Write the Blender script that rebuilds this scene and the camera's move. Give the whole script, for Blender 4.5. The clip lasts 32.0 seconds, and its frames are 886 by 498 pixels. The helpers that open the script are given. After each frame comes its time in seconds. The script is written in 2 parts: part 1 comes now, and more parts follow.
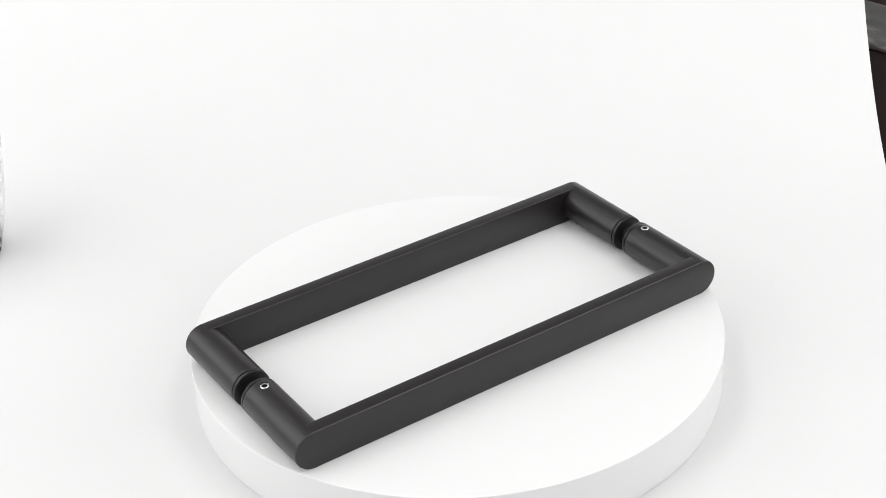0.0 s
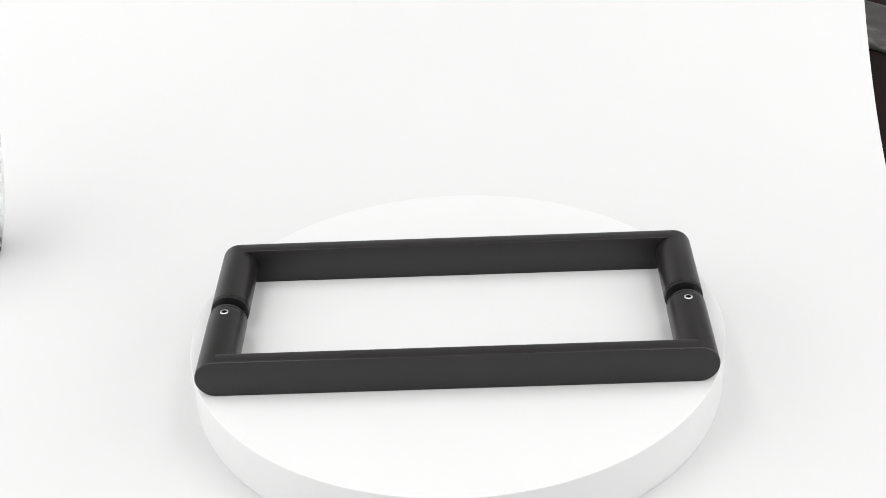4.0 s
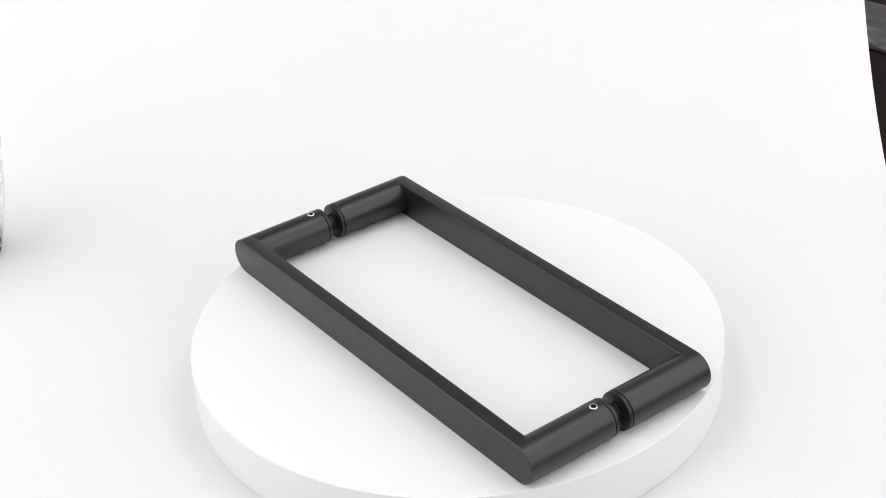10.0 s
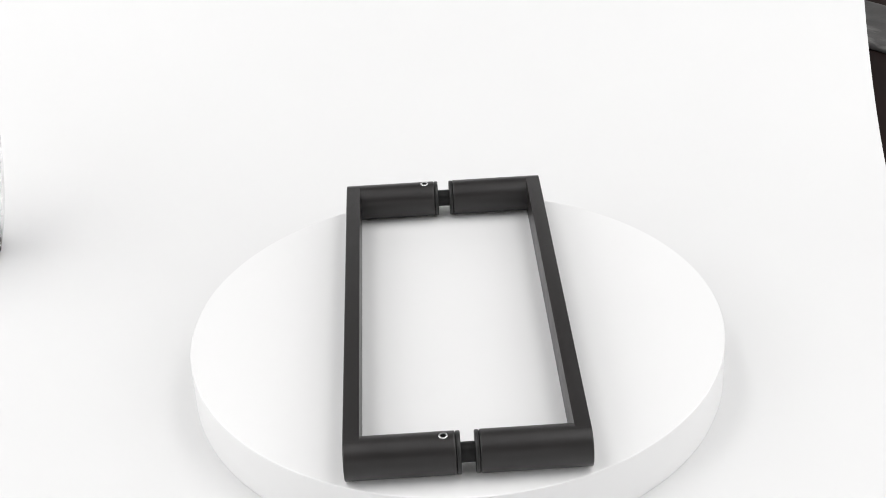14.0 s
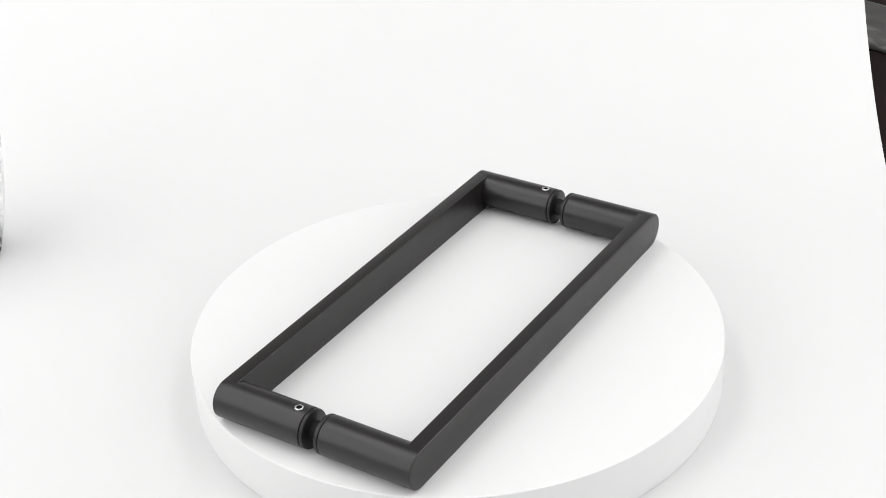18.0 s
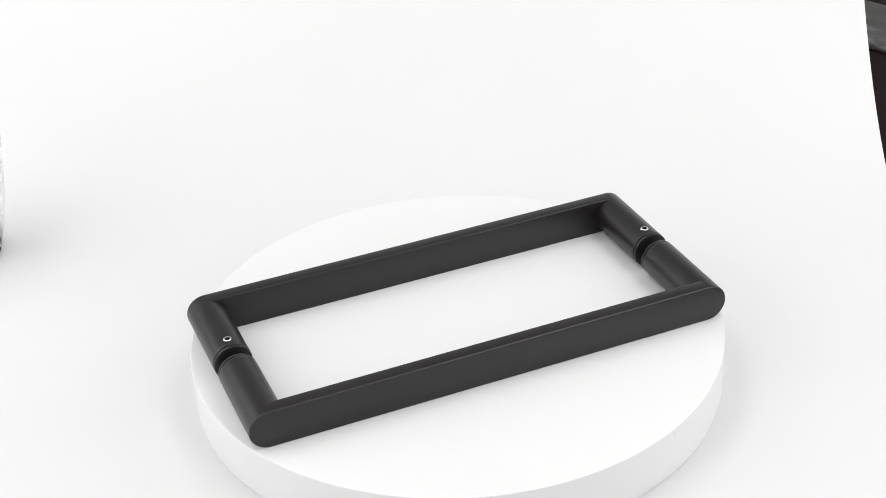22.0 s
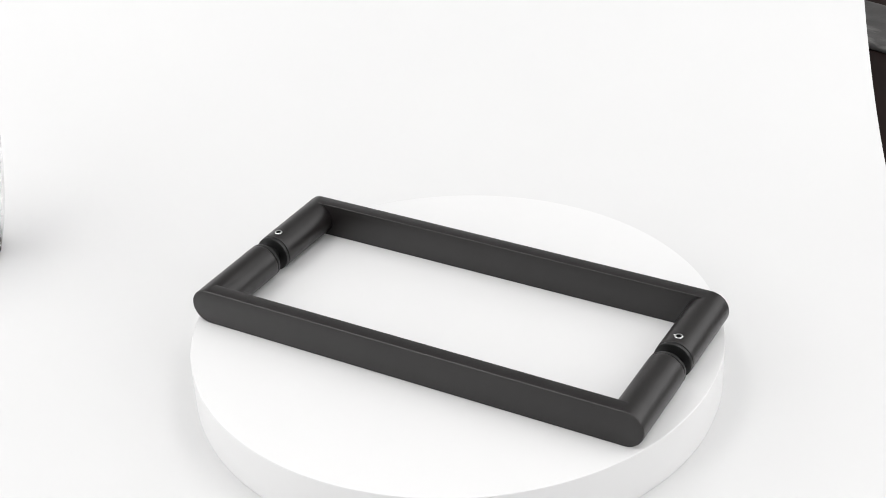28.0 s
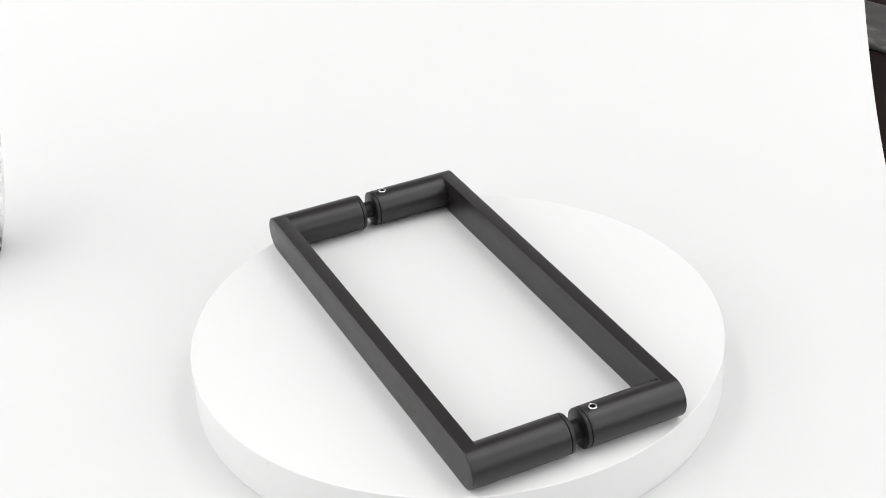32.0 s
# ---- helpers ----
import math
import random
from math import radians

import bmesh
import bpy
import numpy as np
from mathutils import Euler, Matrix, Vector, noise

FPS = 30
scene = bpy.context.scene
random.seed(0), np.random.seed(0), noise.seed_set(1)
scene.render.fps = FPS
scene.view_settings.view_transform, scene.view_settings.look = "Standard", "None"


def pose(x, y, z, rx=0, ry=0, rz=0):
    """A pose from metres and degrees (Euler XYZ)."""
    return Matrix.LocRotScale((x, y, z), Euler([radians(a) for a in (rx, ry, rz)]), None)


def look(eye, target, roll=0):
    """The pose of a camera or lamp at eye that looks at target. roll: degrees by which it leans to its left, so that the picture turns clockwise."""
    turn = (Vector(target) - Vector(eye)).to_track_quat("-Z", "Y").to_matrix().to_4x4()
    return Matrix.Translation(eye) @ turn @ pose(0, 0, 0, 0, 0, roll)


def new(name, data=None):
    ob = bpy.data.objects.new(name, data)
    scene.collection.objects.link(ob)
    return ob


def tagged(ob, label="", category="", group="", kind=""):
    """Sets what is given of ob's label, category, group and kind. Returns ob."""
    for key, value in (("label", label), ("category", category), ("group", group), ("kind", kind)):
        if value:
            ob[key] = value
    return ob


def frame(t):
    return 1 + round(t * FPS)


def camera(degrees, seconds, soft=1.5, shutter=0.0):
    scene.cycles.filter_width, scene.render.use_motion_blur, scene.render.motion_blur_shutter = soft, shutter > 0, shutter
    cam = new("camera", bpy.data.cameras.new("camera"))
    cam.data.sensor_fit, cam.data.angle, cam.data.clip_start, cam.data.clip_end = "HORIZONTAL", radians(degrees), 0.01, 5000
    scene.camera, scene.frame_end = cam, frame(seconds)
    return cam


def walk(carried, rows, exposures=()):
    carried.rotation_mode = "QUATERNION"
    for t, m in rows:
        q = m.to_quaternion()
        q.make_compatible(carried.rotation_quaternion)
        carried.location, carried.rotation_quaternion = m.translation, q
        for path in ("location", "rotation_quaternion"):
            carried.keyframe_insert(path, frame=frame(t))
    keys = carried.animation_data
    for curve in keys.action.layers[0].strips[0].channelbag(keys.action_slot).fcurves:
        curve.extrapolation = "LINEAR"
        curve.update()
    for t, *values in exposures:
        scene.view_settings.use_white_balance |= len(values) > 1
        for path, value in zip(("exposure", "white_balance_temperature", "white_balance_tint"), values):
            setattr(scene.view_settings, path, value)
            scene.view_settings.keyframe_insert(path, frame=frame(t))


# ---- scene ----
# A black door pull handle turns on a white display turntable in a small product studio.
# z = 0 is the top of the turntable, its axis stands at the origin.

SECONDS = 32.0
FLOOR_Z = -0.036          # the white paper that the turntable stands on
TABLE_Z = FLOOR_Z - 0.0015
ROOM_Z = TABLE_Z - 0.75

# ---- camera ----
cam = camera(32.74, SECONDS, soft=0.8)
EYE = (0.0, -0.8305, 0.5589)
AIM = (-0.006598, 0.856527, -0.516060)
CAM = look(EYE, [e + a for e, a in zip(EYE, AIM)], roll=-2.917)
walk(cam, [(0.0, CAM), (SECONDS, CAM)])

# ---- light: a large softbox at either side; added: weak front fill, two overhead fills ----
world = bpy.data.worlds.new("studio_world")
scene.world = world
world.use_nodes = True
world.node_tree.nodes["Background"].inputs[0].default_value = (0.9, 0.95, 1.0, 1)
world.node_tree.nodes["Background"].inputs[1].default_value = 0.02


def softbox(name, eye, target, width, height, watts, colour=(1.0, 1.0, 1.0)):
    data = bpy.data.lights.new(name, "AREA")
    data.shape, data.size, data.size_y = "RECTANGLE", width, height
    data.energy, data.color = watts, colour
    ob = new(name, data)
    ob.matrix_basis = look(eye, target)
    return ob


softbox("softbox_left", (-1.25, -0.3, 0.75), (0.0, -0.09, 0.05), 2.4, 1.2, 18.6, (1.0, 0.996, 0.996))
softbox("softbox_right", (1.25, -0.3, 0.75), (0.0, -0.09, 0.05), 2.4, 1.2, 18.0, (1.0, 0.996, 0.996))
# added fill with no known source, lifts the front of the turntable rim
softbox("front_fill", (0.0, -2.1, 0.45), (0.0, 0.0, 0.15), 3.4, 1.1, 7.0, (1.0, 0.993, 0.993))
# unseen pair added to soften shadows, set apart so the posts stay dark
for side in (-1, 1):
    softbox("overhead_fill", (side * 0.85, 0.12, 1.95), (side * 0.85, 0.12, 0.0), 0.8, 2.0, 18.8, (1.0, 0.995, 0.995))
scene.view_settings.exposure = 0.0


# ---- materials ----
def material(name, build):
    mat = bpy.data.materials.new(name)
    mat.use_nodes = True
    tree = mat.node_tree
    build(tree, tree.nodes["Principled BSDF"])
    return mat


def node(tree, kind, **values):
    n = tree.nodes.new(kind)
    for key, value in values.items():
        n.inputs[key.replace("_", " ")].default_value = value
    return n


def grain(tree, scale, detail=4.0, rough=0.6, where="Object"):
    co = tree.nodes.new("ShaderNodeTexCoord")
    tex = node(tree, "ShaderNodeTexNoise", Scale=scale, Detail=detail, Roughness=rough)
    tree.links.new(co.outputs[where], tex.inputs["Vector"])
    return tex


def ramp(tree, source, stops):
    r = tree.nodes.new("ShaderNodeValToRGB")
    els = r.color_ramp.elements
    while len(els) < len(stops):
        els.new(0.5)
    for e, (at, c) in zip(els, stops):
        e.position, e.color = at, (*c, 1) if isinstance(c, tuple) else (c, c, c, 1)
    tree.links.new(source, r.inputs["Fac"])
    return r.outputs["Color"]


def bump(tree, bsdf, source, strength, distance):
    b = node(tree, "ShaderNodeBump", Strength=strength, Distance=distance)
    tree.links.new(source, b.inputs["Height"])
    tree.links.new(b.outputs["Normal"], bsdf.inputs["Normal"])


def build_coat(tree, b):
    # satin black powder coat: fine orange peel, faint handling marks, a few pale dust specks
    base = ramp(tree, grain(tree, 38, 3).outputs["Fac"], [(0.3, (0.0090, 0.0077, 0.0077)), (0.75, (0.0122, 0.0105, 0.0104))])
    co = tree.nodes.new("ShaderNodeTexCoord")
    dust = node(tree, "ShaderNodeTexVoronoi", Scale=150.0)
    tree.links.new(co.outputs["Object"], dust.inputs["Vector"])
    near = ramp(tree, dust.outputs["Distance"], [(0.035, 1.0), (0.06, 0.0)])
    few = ramp(tree, grain(tree, 26, 2).outputs["Fac"], [(0.60, 0.0), (0.66, 1.0)])
    both = tree.nodes.new("ShaderNodeMath")
    both.operation = "MULTIPLY"
    tree.links.new(near, both.inputs[0])
    tree.links.new(few, both.inputs[1])
    mix = tree.nodes.new("ShaderNodeMix")
    mix.data_type = "RGBA"
    tree.links.new(both.outputs[0], mix.inputs["Factor"])
    tree.links.new(base, mix.inputs[6])
    mix.inputs[7].default_value = (0.10, 0.095, 0.09, 1)
    tree.links.new(mix.outputs[2], b.inputs["Base Color"])
    tree.links.new(ramp(tree, grain(tree, 90, 5).outputs["Fac"], [(0.3, 0.31), (0.7, 0.37)]), b.inputs["Roughness"])
    b.inputs["Specular IOR Level"].default_value = 0.5
    bump(tree, b, grain(tree, 1500, 4, 0.7).outputs["Fac"], 0.4, 0.0002)


def build_worn_edge(tree, b):
    # the broken edges of the bars, where the coat is thin and rubbed
    tree.links.new(ramp(tree, grain(tree, 160, 5, 0.7).outputs["Fac"], [(0.35, (0.016, 0.014, 0.014)), (0.7, (0.055, 0.051, 0.050))]),
                   b.inputs["Base Color"])
    b.inputs["Roughness"].default_value = 0.34
    b.inputs["Specular IOR Level"].default_value = 0.5


def build_socket(tree, b):
    # near-black that stands in for the shade at the bottom of a screw socket
    tree.links.new(ramp(tree, grain(tree, 1500).outputs["Fac"], [(0.3, 0.002), (0.7, 0.005)]), b.inputs["Base Color"])
    b.inputs["Roughness"].default_value = 0.6
    b.inputs["Specular IOR Level"].default_value = 0.1


def build_rubber(tree, b):
    tree.links.new(ramp(tree, grain(tree, 300).outputs["Fac"], [(0.3, 0.006), (0.7, 0.010)]), b.inputs["Base Color"])
    b.inputs["Specular IOR Level"].default_value = 0.12
    b.inputs["Roughness"].default_value = 0.5
    bump(tree, b, grain(tree, 1800).outputs["Fac"], 0.2, 0.0001)


def build_gasket(tree, b):
    # smooth black rubber, a little shiny from handling
    tree.links.new(ramp(tree, grain(tree, 160).outputs["Fac"], [(0.3, 0.0085), (0.7, 0.0120)]), b.inputs["Base Color"])
    tree.links.new(ramp(tree, grain(tree, 240, 3).outputs["Fac"], [(0.3, 0.30), (0.7, 0.40)]), b.inputs["Roughness"])
    b.inputs["Specular IOR Level"].default_value = 0.36
    bump(tree, b, grain(tree, 1800).outputs["Fac"], 0.12, 0.0001)


def build_oxide(tree, b):
    # blackened steel, barely glossy
    tree.links.new(ramp(tree, grain(tree, 220).outputs["Fac"], [(0.3, 0.007), (0.7, 0.011)]), b.inputs["Base Color"])
    b.inputs["Roughness"].default_value = 0.42
    b.inputs["Specular IOR Level"].default_value = 0.25


def build_steel(tree, b):
    b.inputs["Metallic"].default_value = 1.0
    tree.links.new(ramp(tree, grain(tree, 900).outputs["Fac"], [(0.3, 0.82), (0.7, 0.96)]), b.inputs["Base Color"])
    b.inputs["Roughness"].default_value = 0.34


def build_platter(tree, b):
    # white satin acrylic, a little scuffed
    tree.links.new(ramp(tree, grain(tree, 7, 5).outputs["Fac"], [(0.3, (0.716, 0.715, 0.715)), (0.75, (0.730, 0.729, 0.728))]),
                   b.inputs["Base Color"])
    tree.links.new(ramp(tree, grain(tree, 30, 6).outputs["Fac"], [(0.3, 0.30), (0.7, 0.42)]), b.inputs["Roughness"])
    bump(tree, b, grain(tree, 1500).outputs["Fac"], 0.05, 0.0001)


def build_paper(tree, b):
    tree.links.new(ramp(tree, grain(tree, 5, 4).outputs["Fac"], [(0.3, (0.664, 0.664, 0.664)), (0.75, (0.676, 0.676, 0.676))]),
                   b.inputs["Base Color"])
    b.inputs["Roughness"].default_value = 0.6
    bump(tree, b, grain(tree, 500).outputs["Fac"], 0.08, 0.0002)


def build_dark_wood(tree, b):
    co = tree.nodes.new("ShaderNodeTexCoord")
    m = node(tree, "ShaderNodeMapping", Scale=(40, 3, 3))
    tree.links.new(co.outputs["Object"], m.inputs["Vector"])
    tex = node(tree, "ShaderNodeTexNoise", Scale=1.6, Detail=6.0, Distortion=0.4)
    tree.links.new(m.outputs["Vector"], tex.inputs["Vector"])
    tree.links.new(ramp(tree, tex.outputs["Fac"], [(0.3, (0.0105, 0.0060, 0.0056)), (0.7, (0.0175, 0.0092, 0.0084))]),
                   b.inputs["Base Color"])
    b.inputs["Roughness"].default_value = 0.6
    b.inputs["Specular IOR Level"].default_value = 0.10
    bump(tree, b, tex.outputs["Fac"], 0.2, 0.0005)


def build_grey_cloth(tree, b):
    # dull grey with paler rubbed streaks
    base = ramp(tree, grain(tree, 26, 6, 0.7).outputs["Fac"], [(0.3, (0.055, 0.053, 0.052)), (0.72, (0.098, 0.095, 0.093))])
    co = tree.nodes.new("ShaderNodeTexCoord")
    m = node(tree, "ShaderNodeMapping", Scale=(14, 60, 10), Rotation=(0, 0, 0.5))
    tree.links.new(co.outputs["Object"], m.inputs["Vector"])
    tex = node(tree, "ShaderNodeTexNoise", Scale=1.3, Detail=5.0, Distortion=0.9)
    tree.links.new(m.outputs["Vector"], tex.inputs["Vector"])
    mix = tree.nodes.new("ShaderNodeMix")
    mix.data_type = "RGBA"
    tree.links.new(ramp(tree, tex.outputs["Fac"], [(0.54, 0.0), (0.68, 1.0)]), mix.inputs["Factor"])
    tree.links.new(base, mix.inputs[6])
    mix.inputs[7].default_value = (0.185, 0.180, 0.176, 1)
    tree.links.new(mix.outputs[2], b.inputs["Base Color"])
    b.inputs["Roughness"].default_value = 0.7
    bump(tree, b, grain(tree, 400).outputs["Fac"], 0.4, 0.0006)


def build_cup_clear(tree, b):
    # clear moulded plastic, faintly milky and wavy
    tree.links.new(ramp(tree, grain(tree, 12).outputs["Fac"], [(0.3, 0.78), (0.7, 0.84)]), b.inputs["Base Color"])
    b.inputs["Transmission Weight"].default_value = 1.0
    b.inputs["Alpha"].default_value = 0.5
    b.inputs["IOR"].default_value = 1.45
    tree.links.new(ramp(tree, grain(tree, 40, 3).outputs["Fac"], [(0.3, 0.02), (0.7, 0.07)]), b.inputs["Roughness"])
    bump(tree, b, grain(tree, 60).outputs["Fac"], 0.06, 0.0004)


def build_wall(tree, b):
    tree.links.new(ramp(tree, grain(tree, 3, 6).outputs["Fac"], [(0.3, 0.46), (0.7, 0.50)]), b.inputs["Base Color"])
    b.inputs["Roughness"].default_value = 0.8
    bump(tree, b, grain(tree, 120).outputs["Fac"], 0.3, 0.001)


COAT = material("black_powder_coat", build_coat)
WORN_EDGE = material("worn_edge", build_worn_edge)
SOCKET = material("socket_shade", build_socket)
RUBBER = material("black_rubber", build_rubber)
GASKET = material("gasket_rubber", build_gasket)
OXIDE = material("black_oxide", build_oxide)
STEEL = material("bare_steel", build_steel)
PLATTER = material("white_acrylic", build_platter)
PAPER = material("white_paper", build_paper)
WOOD = material("dark_wood", build_dark_wood)
CLOTH = material("grey_cloth", build_grey_cloth)
CLEAR = material("clear_plastic", build_cup_clear)
WALL = material("studio_wall", build_wall)


# ---- mesh helpers ----
def part(name, bm, mat, parent=None, label=""):
    """Links a bmesh as one mesh object, under a thing or a part."""
    me = bpy.data.meshes.new(name)
    bmesh.ops.recalc_face_normals(bm, faces=bm.faces)
    bm.to_mesh(me)
    bm.free()
    me.materials.append(mat)
    ob = new(name, me)
    ob.parent = parent
    if label:
        tagged(ob, label)
    return ob


def smooth(ob, degrees=35):
    me = ob.data
    me.shade_smooth()
    me.set_sharp_from_angle(angle=radians(degrees))
    return ob


def box(x0, x1, y0, y1, z0, z1, bevel=0.0):
    bm = bmesh.new()
    bmesh.ops.create_cube(bm, size=1.0)
    for v in bm.verts:
        v.co = ((x0 + x1) / 2 + v.co.x * (x1 - x0), (y0 + y1) / 2 + v.co.y * (y1 - y0), (z0 + z1) / 2 + v.co.z * (z1 - z0))
    if bevel:
        bmesh.ops.bevel(bm, geom=bm.edges[:], offset=bevel, segments=2, affect="EDGES")
    return bm


def lathe(profile, steps=96, axis="z"):
    """A body turned round an axis from (radius, height) pairs; ends at radius 0 are closed."""
    bm = bmesh.new()
    rings = []
    for r, h in profile:
        if r < 1e-7:
            rings.append([bm.verts.new((0, 0, h))])
        else:
            rings.append([bm.verts.new((r * math.cos(2 * math.pi * k / steps), r * math.sin(2 * math.pi * k / steps), h)) for k in range(steps)])
    for a, b in zip(rings, rings[1:]):
        for k in range(steps):
            n = (k + 1) % steps
            quad = [a[k % len(a)], a[n % len(a)], b[n % len(b)], b[k % len(b)]]
            quad = list(dict.fromkeys(quad))
            if len(quad) > 2:
                bm.faces.new(quad)
    if axis == "y":
        bm.transform(Matrix.Rotation(radians(-90), 4, "X"))
    return bm


# ---- room ----
def build_room():
    x0, x1, y0, y1, z1, t = -2.3, 2.3, -2.6, 2.0, 2.0, 0.1
    tagged(part("floor", box(x0, x1, y0, y1, ROOM_Z - t, ROOM_Z), WALL), "plain grey studio floor", "floor", kind="structure")
    tagged(part("ceiling", box(x0, x1, y0, y1, z1, z1 + t), WALL), "plain grey studio ceiling", "ceiling", kind="structure")
    for name, d in (("wall_north", (x0, x1, y1, y1 + t)), ("wall_south", (x0, x1, y0 - t, y0)),
                    ("wall_west", (x0 - t, x0, y0, y1)), ("wall_east", (x1, x1 + t, y0, y1))):
        tagged(part(name, box(*d, ROOM_Z, z1), WALL), "plain grey studio wall", "wall", kind="structure")


def build_table():
    table = tagged(new("work_table"), "dark brown wooden work table under the white paper sheet", "table")
    part("tabletop", box(-0.9, 0.9, -0.62, 1.05, TABLE_Z - 0.03, TABLE_Z, 0.002), WOOD, table)
    for x in (-0.85, 0.85):
        for y in (-0.57, 1.0):
            part("leg", box(x - 0.03, x + 0.03, y - 0.03, y + 0.03, ROOM_Z, TABLE_Z - 0.03, 0.002), WOOD, table)


SHEET_TURN = -7.5         # degrees by which the sheet is turned on the table
SHEET_EDGE = 0.318        # its cut edge beside the turntable
SHEET_BEND = 0.19         # where it begins to sweep up
SHEET_RADIUS = 0.60


def build_sheet():
    """One sheet of white paper that lies on the table and sweeps up behind."""
    prof = [(-0.60, FLOOR_Z), (-0.3, FLOOR_Z), (0.0, FLOOR_Z)]
    for k in range(33):
        a = radians(60) * k / 32
        prof.append((SHEET_BEND + SHEET_RADIUS * math.sin(a), FLOOR_Z + SHEET_RADIUS * (1 - math.cos(a))))
    bm = bmesh.new()
    xs = [-0.80 + (SHEET_EDGE + 0.80) * k / 11 for k in range(12)]
    xs.insert(11, SHEET_EDGE - 0.0004)
    rows = [[bm.verts.new((x, y, z)) for x in xs] for y, z in prof]
    for a, b in zip(rows, rows[1:]):
        for k in range(12):
            bm.faces.new((a[k], a[k + 1], b[k + 1], b[k]))
    bm.transform(Matrix.Rotation(radians(SHEET_TURN), 4, "Z"))
    ob = tagged(smooth(part("backdrop", bm, PAPER), 60), "seamless white paper backdrop sweeping up behind the turntable", "backdrop", kind="structure")
    m = ob.modifiers.new("thickness", "SOLIDIFY")
    m.thickness, m.offset = 0.001, 0.0
    return ob


SPECK_ANGLE = 147.4


def build_turntable():
    thing = tagged(new("photo_turntable"), "round white rotating display turntable standing on the paper", "turntable")
    r = 0.1755
    smooth(part("base", lathe([(0, -0.033), (r - 0.0008, -0.033), (r - 0.0008, FLOOR_Z + 0.0006), (0, FLOOR_Z + 0.0006)], 128), PLATTER, thing))
    e = 0.0007
    prof = [(0, 0.0), (r * 0.5, 0.0), (r - e, 0.0)]
    prof += [(r - e + e * math.sin(math.pi / 2 * k / 5), -e + e * math.cos(math.pi / 2 * k / 5)) for k in range(1, 6)]
    prof += [(r, -0.0322), (r - 0.0004, -0.0326), (r - 0.003, -0.0326), (0, -0.0326)]
    platter = smooth(part("platter", lathe(prof, 192), PLATTER, thing))
    bm = lathe([(0, -0.0002), (0.00034, -0.0001), (0.0003, 0.0001), (0, 0.0003)], 10)
    bm.transform(pose(0, 0, 0, 0, 0, SPECK_ANGLE) @ pose(r, 0, -0.0034, 0, 90, 0))
    part("speck", bm, RUBBER, platter, "tiny dark speck on the white rim")
    return thing, platter


# ---- the pull handle ----
R = 0.0127                # post radius, half the height of a grip bar
HALF = 0.150              # half the distance between post centres
OUT = 0.0713              # outer face of a grip bar, from the middle
THICK = 0.0098            # thickness of a grip bar
POST_END = 0.0071         # where a post ends, from the middle
SCREW = 0.0138


def bar_mesh(side):
    """A flat bar with round ends and softly broken edges, lying along x."""
    bm = bmesh.new()
    loops = []
    soft = [(0.0008, 0.0), (0.00036, 0.00012), (0.00012, 0.00036), (0.0, 0.0008)]
    layers = [(i, OUT - o) for i, o in soft] + [(0.55 * i, OUT - THICK + 0.55 * o) for i, o in reversed(soft)]
    for inset, y in layers:
        rad, ring = R - inset, []
        for sx in (1, -1):
            for k in range(25):
                a = -math.pi / 2 + math.pi * k / 24
                ring.append(bm.verts.new((sx * (HALF + rad * math.cos(a)), side * y, R + sx * rad * math.sin(a))))
        loops.append(ring)
    for i, (a, b) in enumerate(zip(loops, loops[1:])):
        for k in range(50):
            quad = bm.faces.new((a[k], a[(k + 1) % 50], b[(k + 1) % 50], b[k]))
            quad.material_index = 1 if i in (1, 5) else 0
    bm.faces.new(loops[0])
    bm.faces.new(loops[-1])
    return bm


def hex_screw():
    """A socket set screw: a bare metal rim round a six-sided hole."""
    bm = bmesh.new()
    rings = []
    for kind, rad, z in (("o", 0.0027, -0.0012), ("o", 0.0027, 0.00012), ("o", 0.0024, 0.00034), ("h", 0.00186, 0.00032), ("h", 0.00182, -0.0012)):
        ring = []
        for k in range(36):
            a = 2 * math.pi * k / 36
            rr = rad
            if kind == "h":
                rr = rad / math.cos((a + math.pi / 6) % (math.pi / 3) - math.pi / 6) * 0.93
            elif z > 0:
                rr *= 1 + 0.11 * noise.noise((3 * math.cos(a), 3 * math.sin(a), 1.7))
            ring.append(bm.verts.new((rr * math.cos(a), rr * math.sin(a), z)))
        rings.append(ring)
    for a, b in zip(rings, rings[1:]):
        for k in range(36):
            bm.faces.new((a[k], a[(k + 1) % 36], b[(k + 1) % 36], b[k]))
    # shallow floor in the shade colour, so the hole looks deep
    floor_ring = [bm.verts.new((0.00184 * math.cos(2 * math.pi * k / 36), 0.00184 * math.sin(2 * math.pi * k / 36), 0.00005)) for k in range(36)]
    bm.faces.new(floor_ring).material_index = 1
    return bm


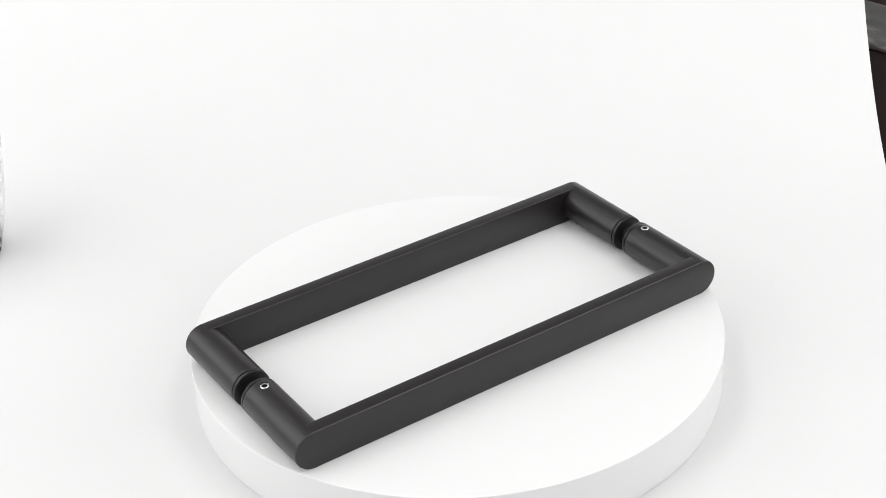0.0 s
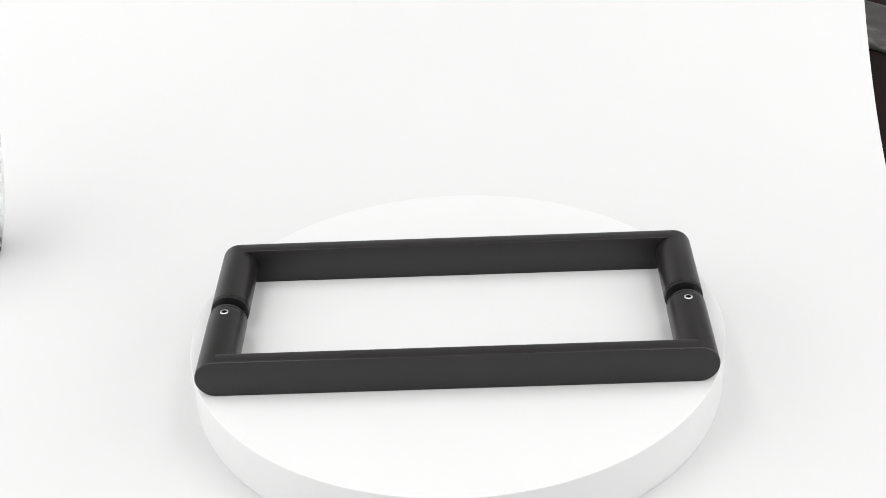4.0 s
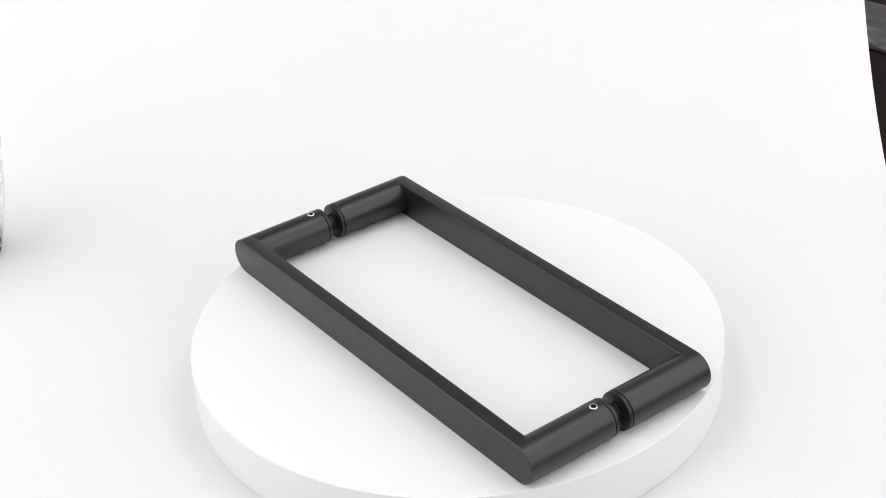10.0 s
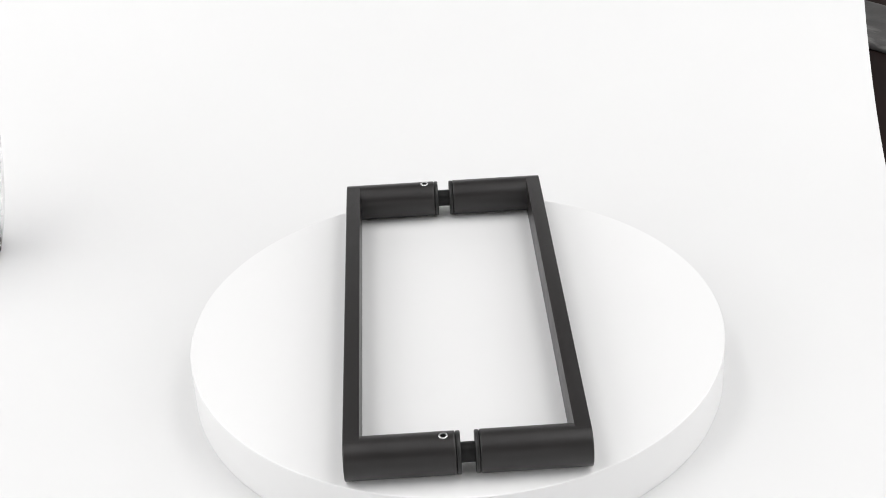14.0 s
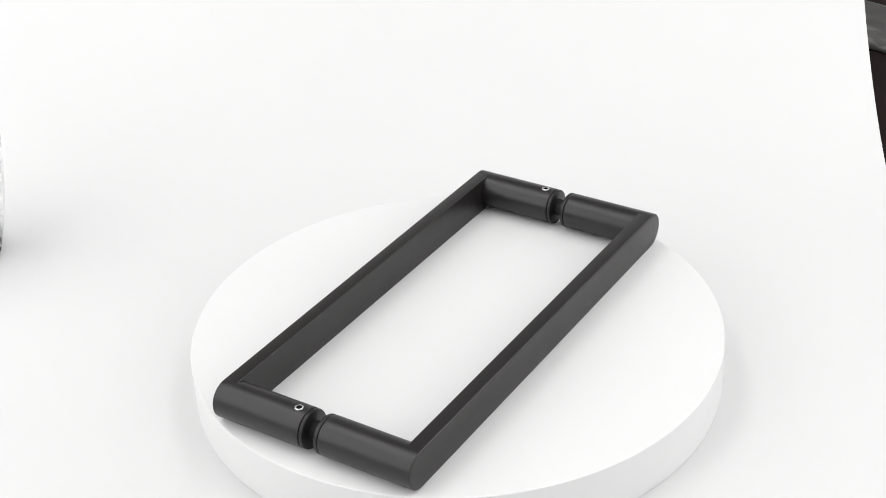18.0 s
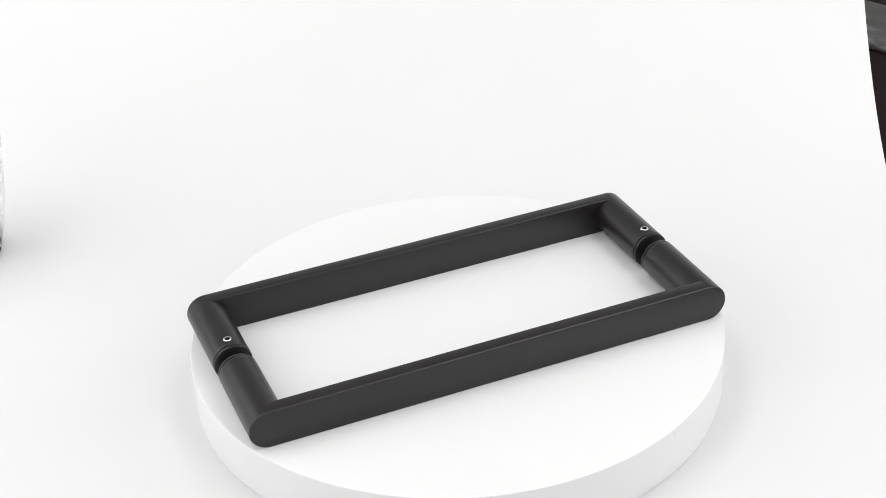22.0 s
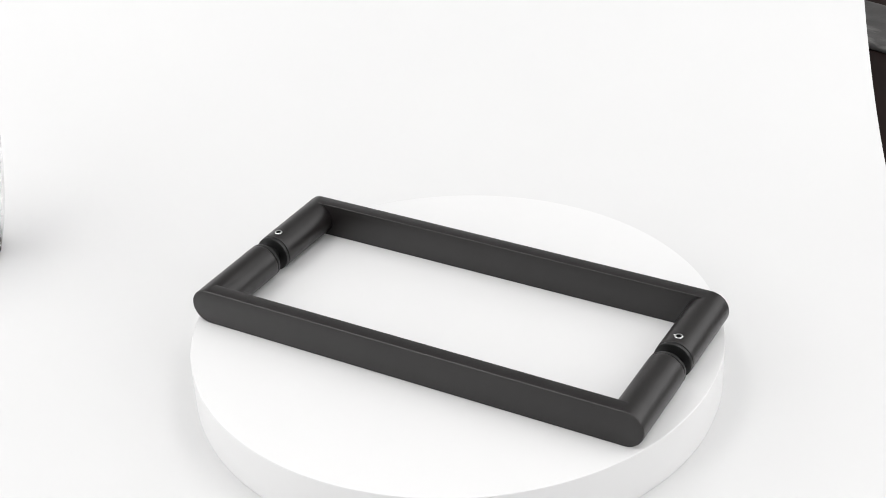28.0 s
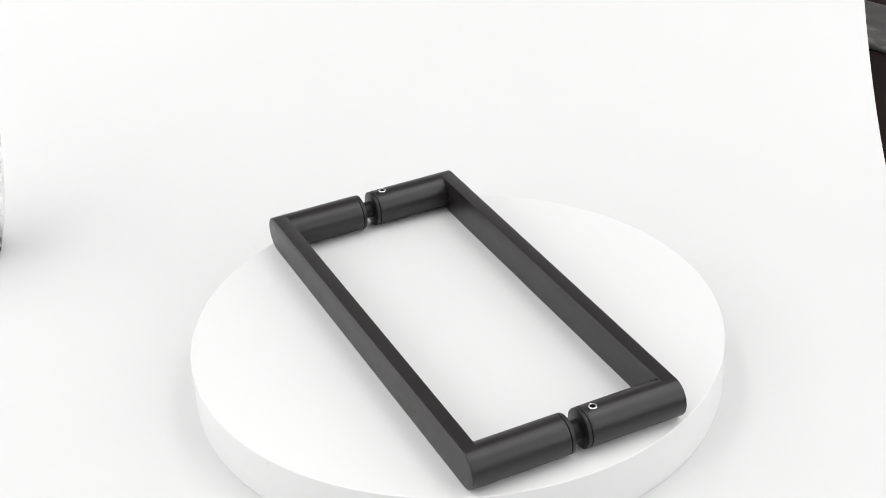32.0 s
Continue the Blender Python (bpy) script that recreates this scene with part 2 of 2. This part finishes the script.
def build_handle():
    thing = tagged(new("door_pull_handle"), "matt black metal back-to-back door pull handle lying on the turntable", "door handle")
    for side in (-1, 1):
        bar = smooth(part("grip_bar", bar_mesh(side), COAT, thing), 50)
        bar.data.materials.append(WORN_EDGE)
    for x in (-HALF, HALF):
        for side in (-1, 1):
            length = OUT - 0.00085 - POST_END
            prof = [(0, 0), (R - 0.0005, 0)]
            prof += [(R - 0.0005 + 0.0005 * math.sin(math.pi / 2 * k / 3), 0.0005 - 0.0005 * math.cos(math.pi / 2 * k / 3)) for k in range(1, 4)]
            prof += [(R + 0.00002, 0.002), (R + 0.00002, length), (0, length)]
            bm = lathe(prof, 96, "y")
            if side < 0:
                bm.transform(Matrix.Rotation(math.pi, 4, "Z"))
            bm.transform(Matrix.Translation((x, side * POST_END, R)))
            post = smooth(part("post", bm, COAT, thing))
            gasket = [(0, 0.0031), (R - 0.0008, 0.0031), (R - 0.0008, 0.0027), (R - 0.0004, 0.0025), (R - 0.0001, 0.0022),
                      (R - 0.0001, 0.0007), (R - 0.0003, 0.0002), (R - 0.0007, 0.0), (0, 0.0)]
            bm = lathe(gasket, 96, "y")
            if side < 0:
                bm.transform(Matrix.Rotation(math.pi, 4, "Z"))
            bm.transform(Matrix.Translation((x, side * (POST_END - 0.003), R)))
            smooth(part("gasket", bm, GASKET, post, "thin black rubber gasket"))
            if side < 0:
                bm = hex_screw()
                if x < 0:
                    # a bright shaving raised when the screw was driven in
                    tip = [bm.verts.new(v) for v in ((0.0019, -0.0004, 0.0003), (0.0020, 0.0005, 0.0003), (0.0036, 0.0003, 0.0002), (0.0028, 0.0001, 0.0007))]
                    for i, j, k in ((0, 2, 3), (2, 1, 3), (1, 0, 3), (0, 1, 2)):
                        bm.faces.new((tip[i], tip[j], tip[k]))
                bm.transform(Matrix.Translation((x, -SCREW, 2 * R)))
                screw = smooth(part("set_screw", bm, STEEL, post, "bare steel socket set screw"))
                screw.data.materials.append(SOCKET)
        bm = lathe([(0, -0.0065), (0.006, -0.0065), (0.006, 0.0065), (0, 0.0065)], 48, "y")
        bm.transform(Matrix.Translation((x, 0, R)))
        smooth(part("connecting_bolt", bm, OXIDE, thing, "blackened steel connecting bolt"))
    return thing


# ---- things at the edge of the paper ----
CUP_X, CUP_Y = -0.3856, 0.182


def build_cup():
    """A clear tumbler with rounded sides and a black foot, beside the turntable."""
    cup = tagged(new("plastic_cup"), "clear rounded plastic tumbler with a black foot on the paper", "cup")

    def radius(h):
        return 0.0303 + 0.0253 * (1 - math.exp(-(h + 0.006) / 0.065))

    outer = [(radius(h), h) for h in (0.0050 + 0.0046 * k for k in range(26))]
    r, h = outer[-1]
    inner = [(q - 0.0042, z) for q, z in reversed(outer) if z > 0.012]
    prof = [(0, 0.0050)] + outer + [(r - 0.0004, h + 0.0009), (r - 0.0016, h + 0.0009)] + inner + [(0, inner[-1][1] - 0.001)]
    smooth(part("body", lathe(prof, 128), CLEAR, cup))
    foot = [(0, 0), (0.0322, 0), (0.0330, 0.0007), (0.0340, 0.0060), (0.0336, 0.0068), (0.0320, 0.0068), (0.0318, 0.0046), (0, 0.0046)]
    smooth(part("foot", lathe(foot, 128), RUBBER, cup, "black rubber foot"))
    cup.matrix_basis = pose(CUP_X, CUP_Y, FLOOR_Z + 0.0006)
    return cup


def build_cloth():
    """A strip of grey cloth in soft folds on the dark table."""
    bm = bmesh.new()
    grid = []
    for i in range(41):
        u = -0.16 + 0.36 * i / 40
        row = []
        for j in range(25):
            v = -0.049 + 0.098 * j / 24
            z = 0.0034 + 0.0010 * math.cos(v * 150) + 0.0016 * noise.noise((u * 25, v * 40, 3.1))
            z *= min(1.0, (0.0495 - abs(v)) / 0.004)
            edge = 0.002 * noise.noise((u * 18, 0.0 if v < 0 else 5.0, 1.0))
            row.append(bm.verts.new((u, v + edge, max(z, 0.0012))))
        grid.append(row)
    for a, b in zip(grid, grid[1:]):
        for j in range(24):
            bm.faces.new((a[j], a[j + 1], b[j + 1], b[j]))
    ob = tagged(smooth(part("folded_cloth", bm, CLOTH), 80), "strip of grey cloth in soft folds on the dark table", "cloth")
    m = ob.modifiers.new("thickness", "SOLIDIFY")
    m.thickness, m.offset = 0.001, -1.0
    ob.matrix_basis = pose(0.4245, 0.5415, TABLE_Z, 0, 0, -47)
    return ob


build_room()
build_table()
build_sheet()
turntable, platter = build_turntable()
handle = build_handle()
build_cup()
build_cloth()


# ---- the turning ----
def motions():
    """The turntable turns clockwise at an even speed, with the handle on it."""
    start, speed = 33.35, -8.6986
    times = [float(k) for k in range(33)]
    walk(platter, [(t, pose(0, 0, 0, 0, 0, speed * t)) for t in times])
    walk(handle, [(t, pose(0, 0, 0, 0, 0, start + speed * t) @ pose(0.0002, -0.0010, 0)) for t in times])


motions()
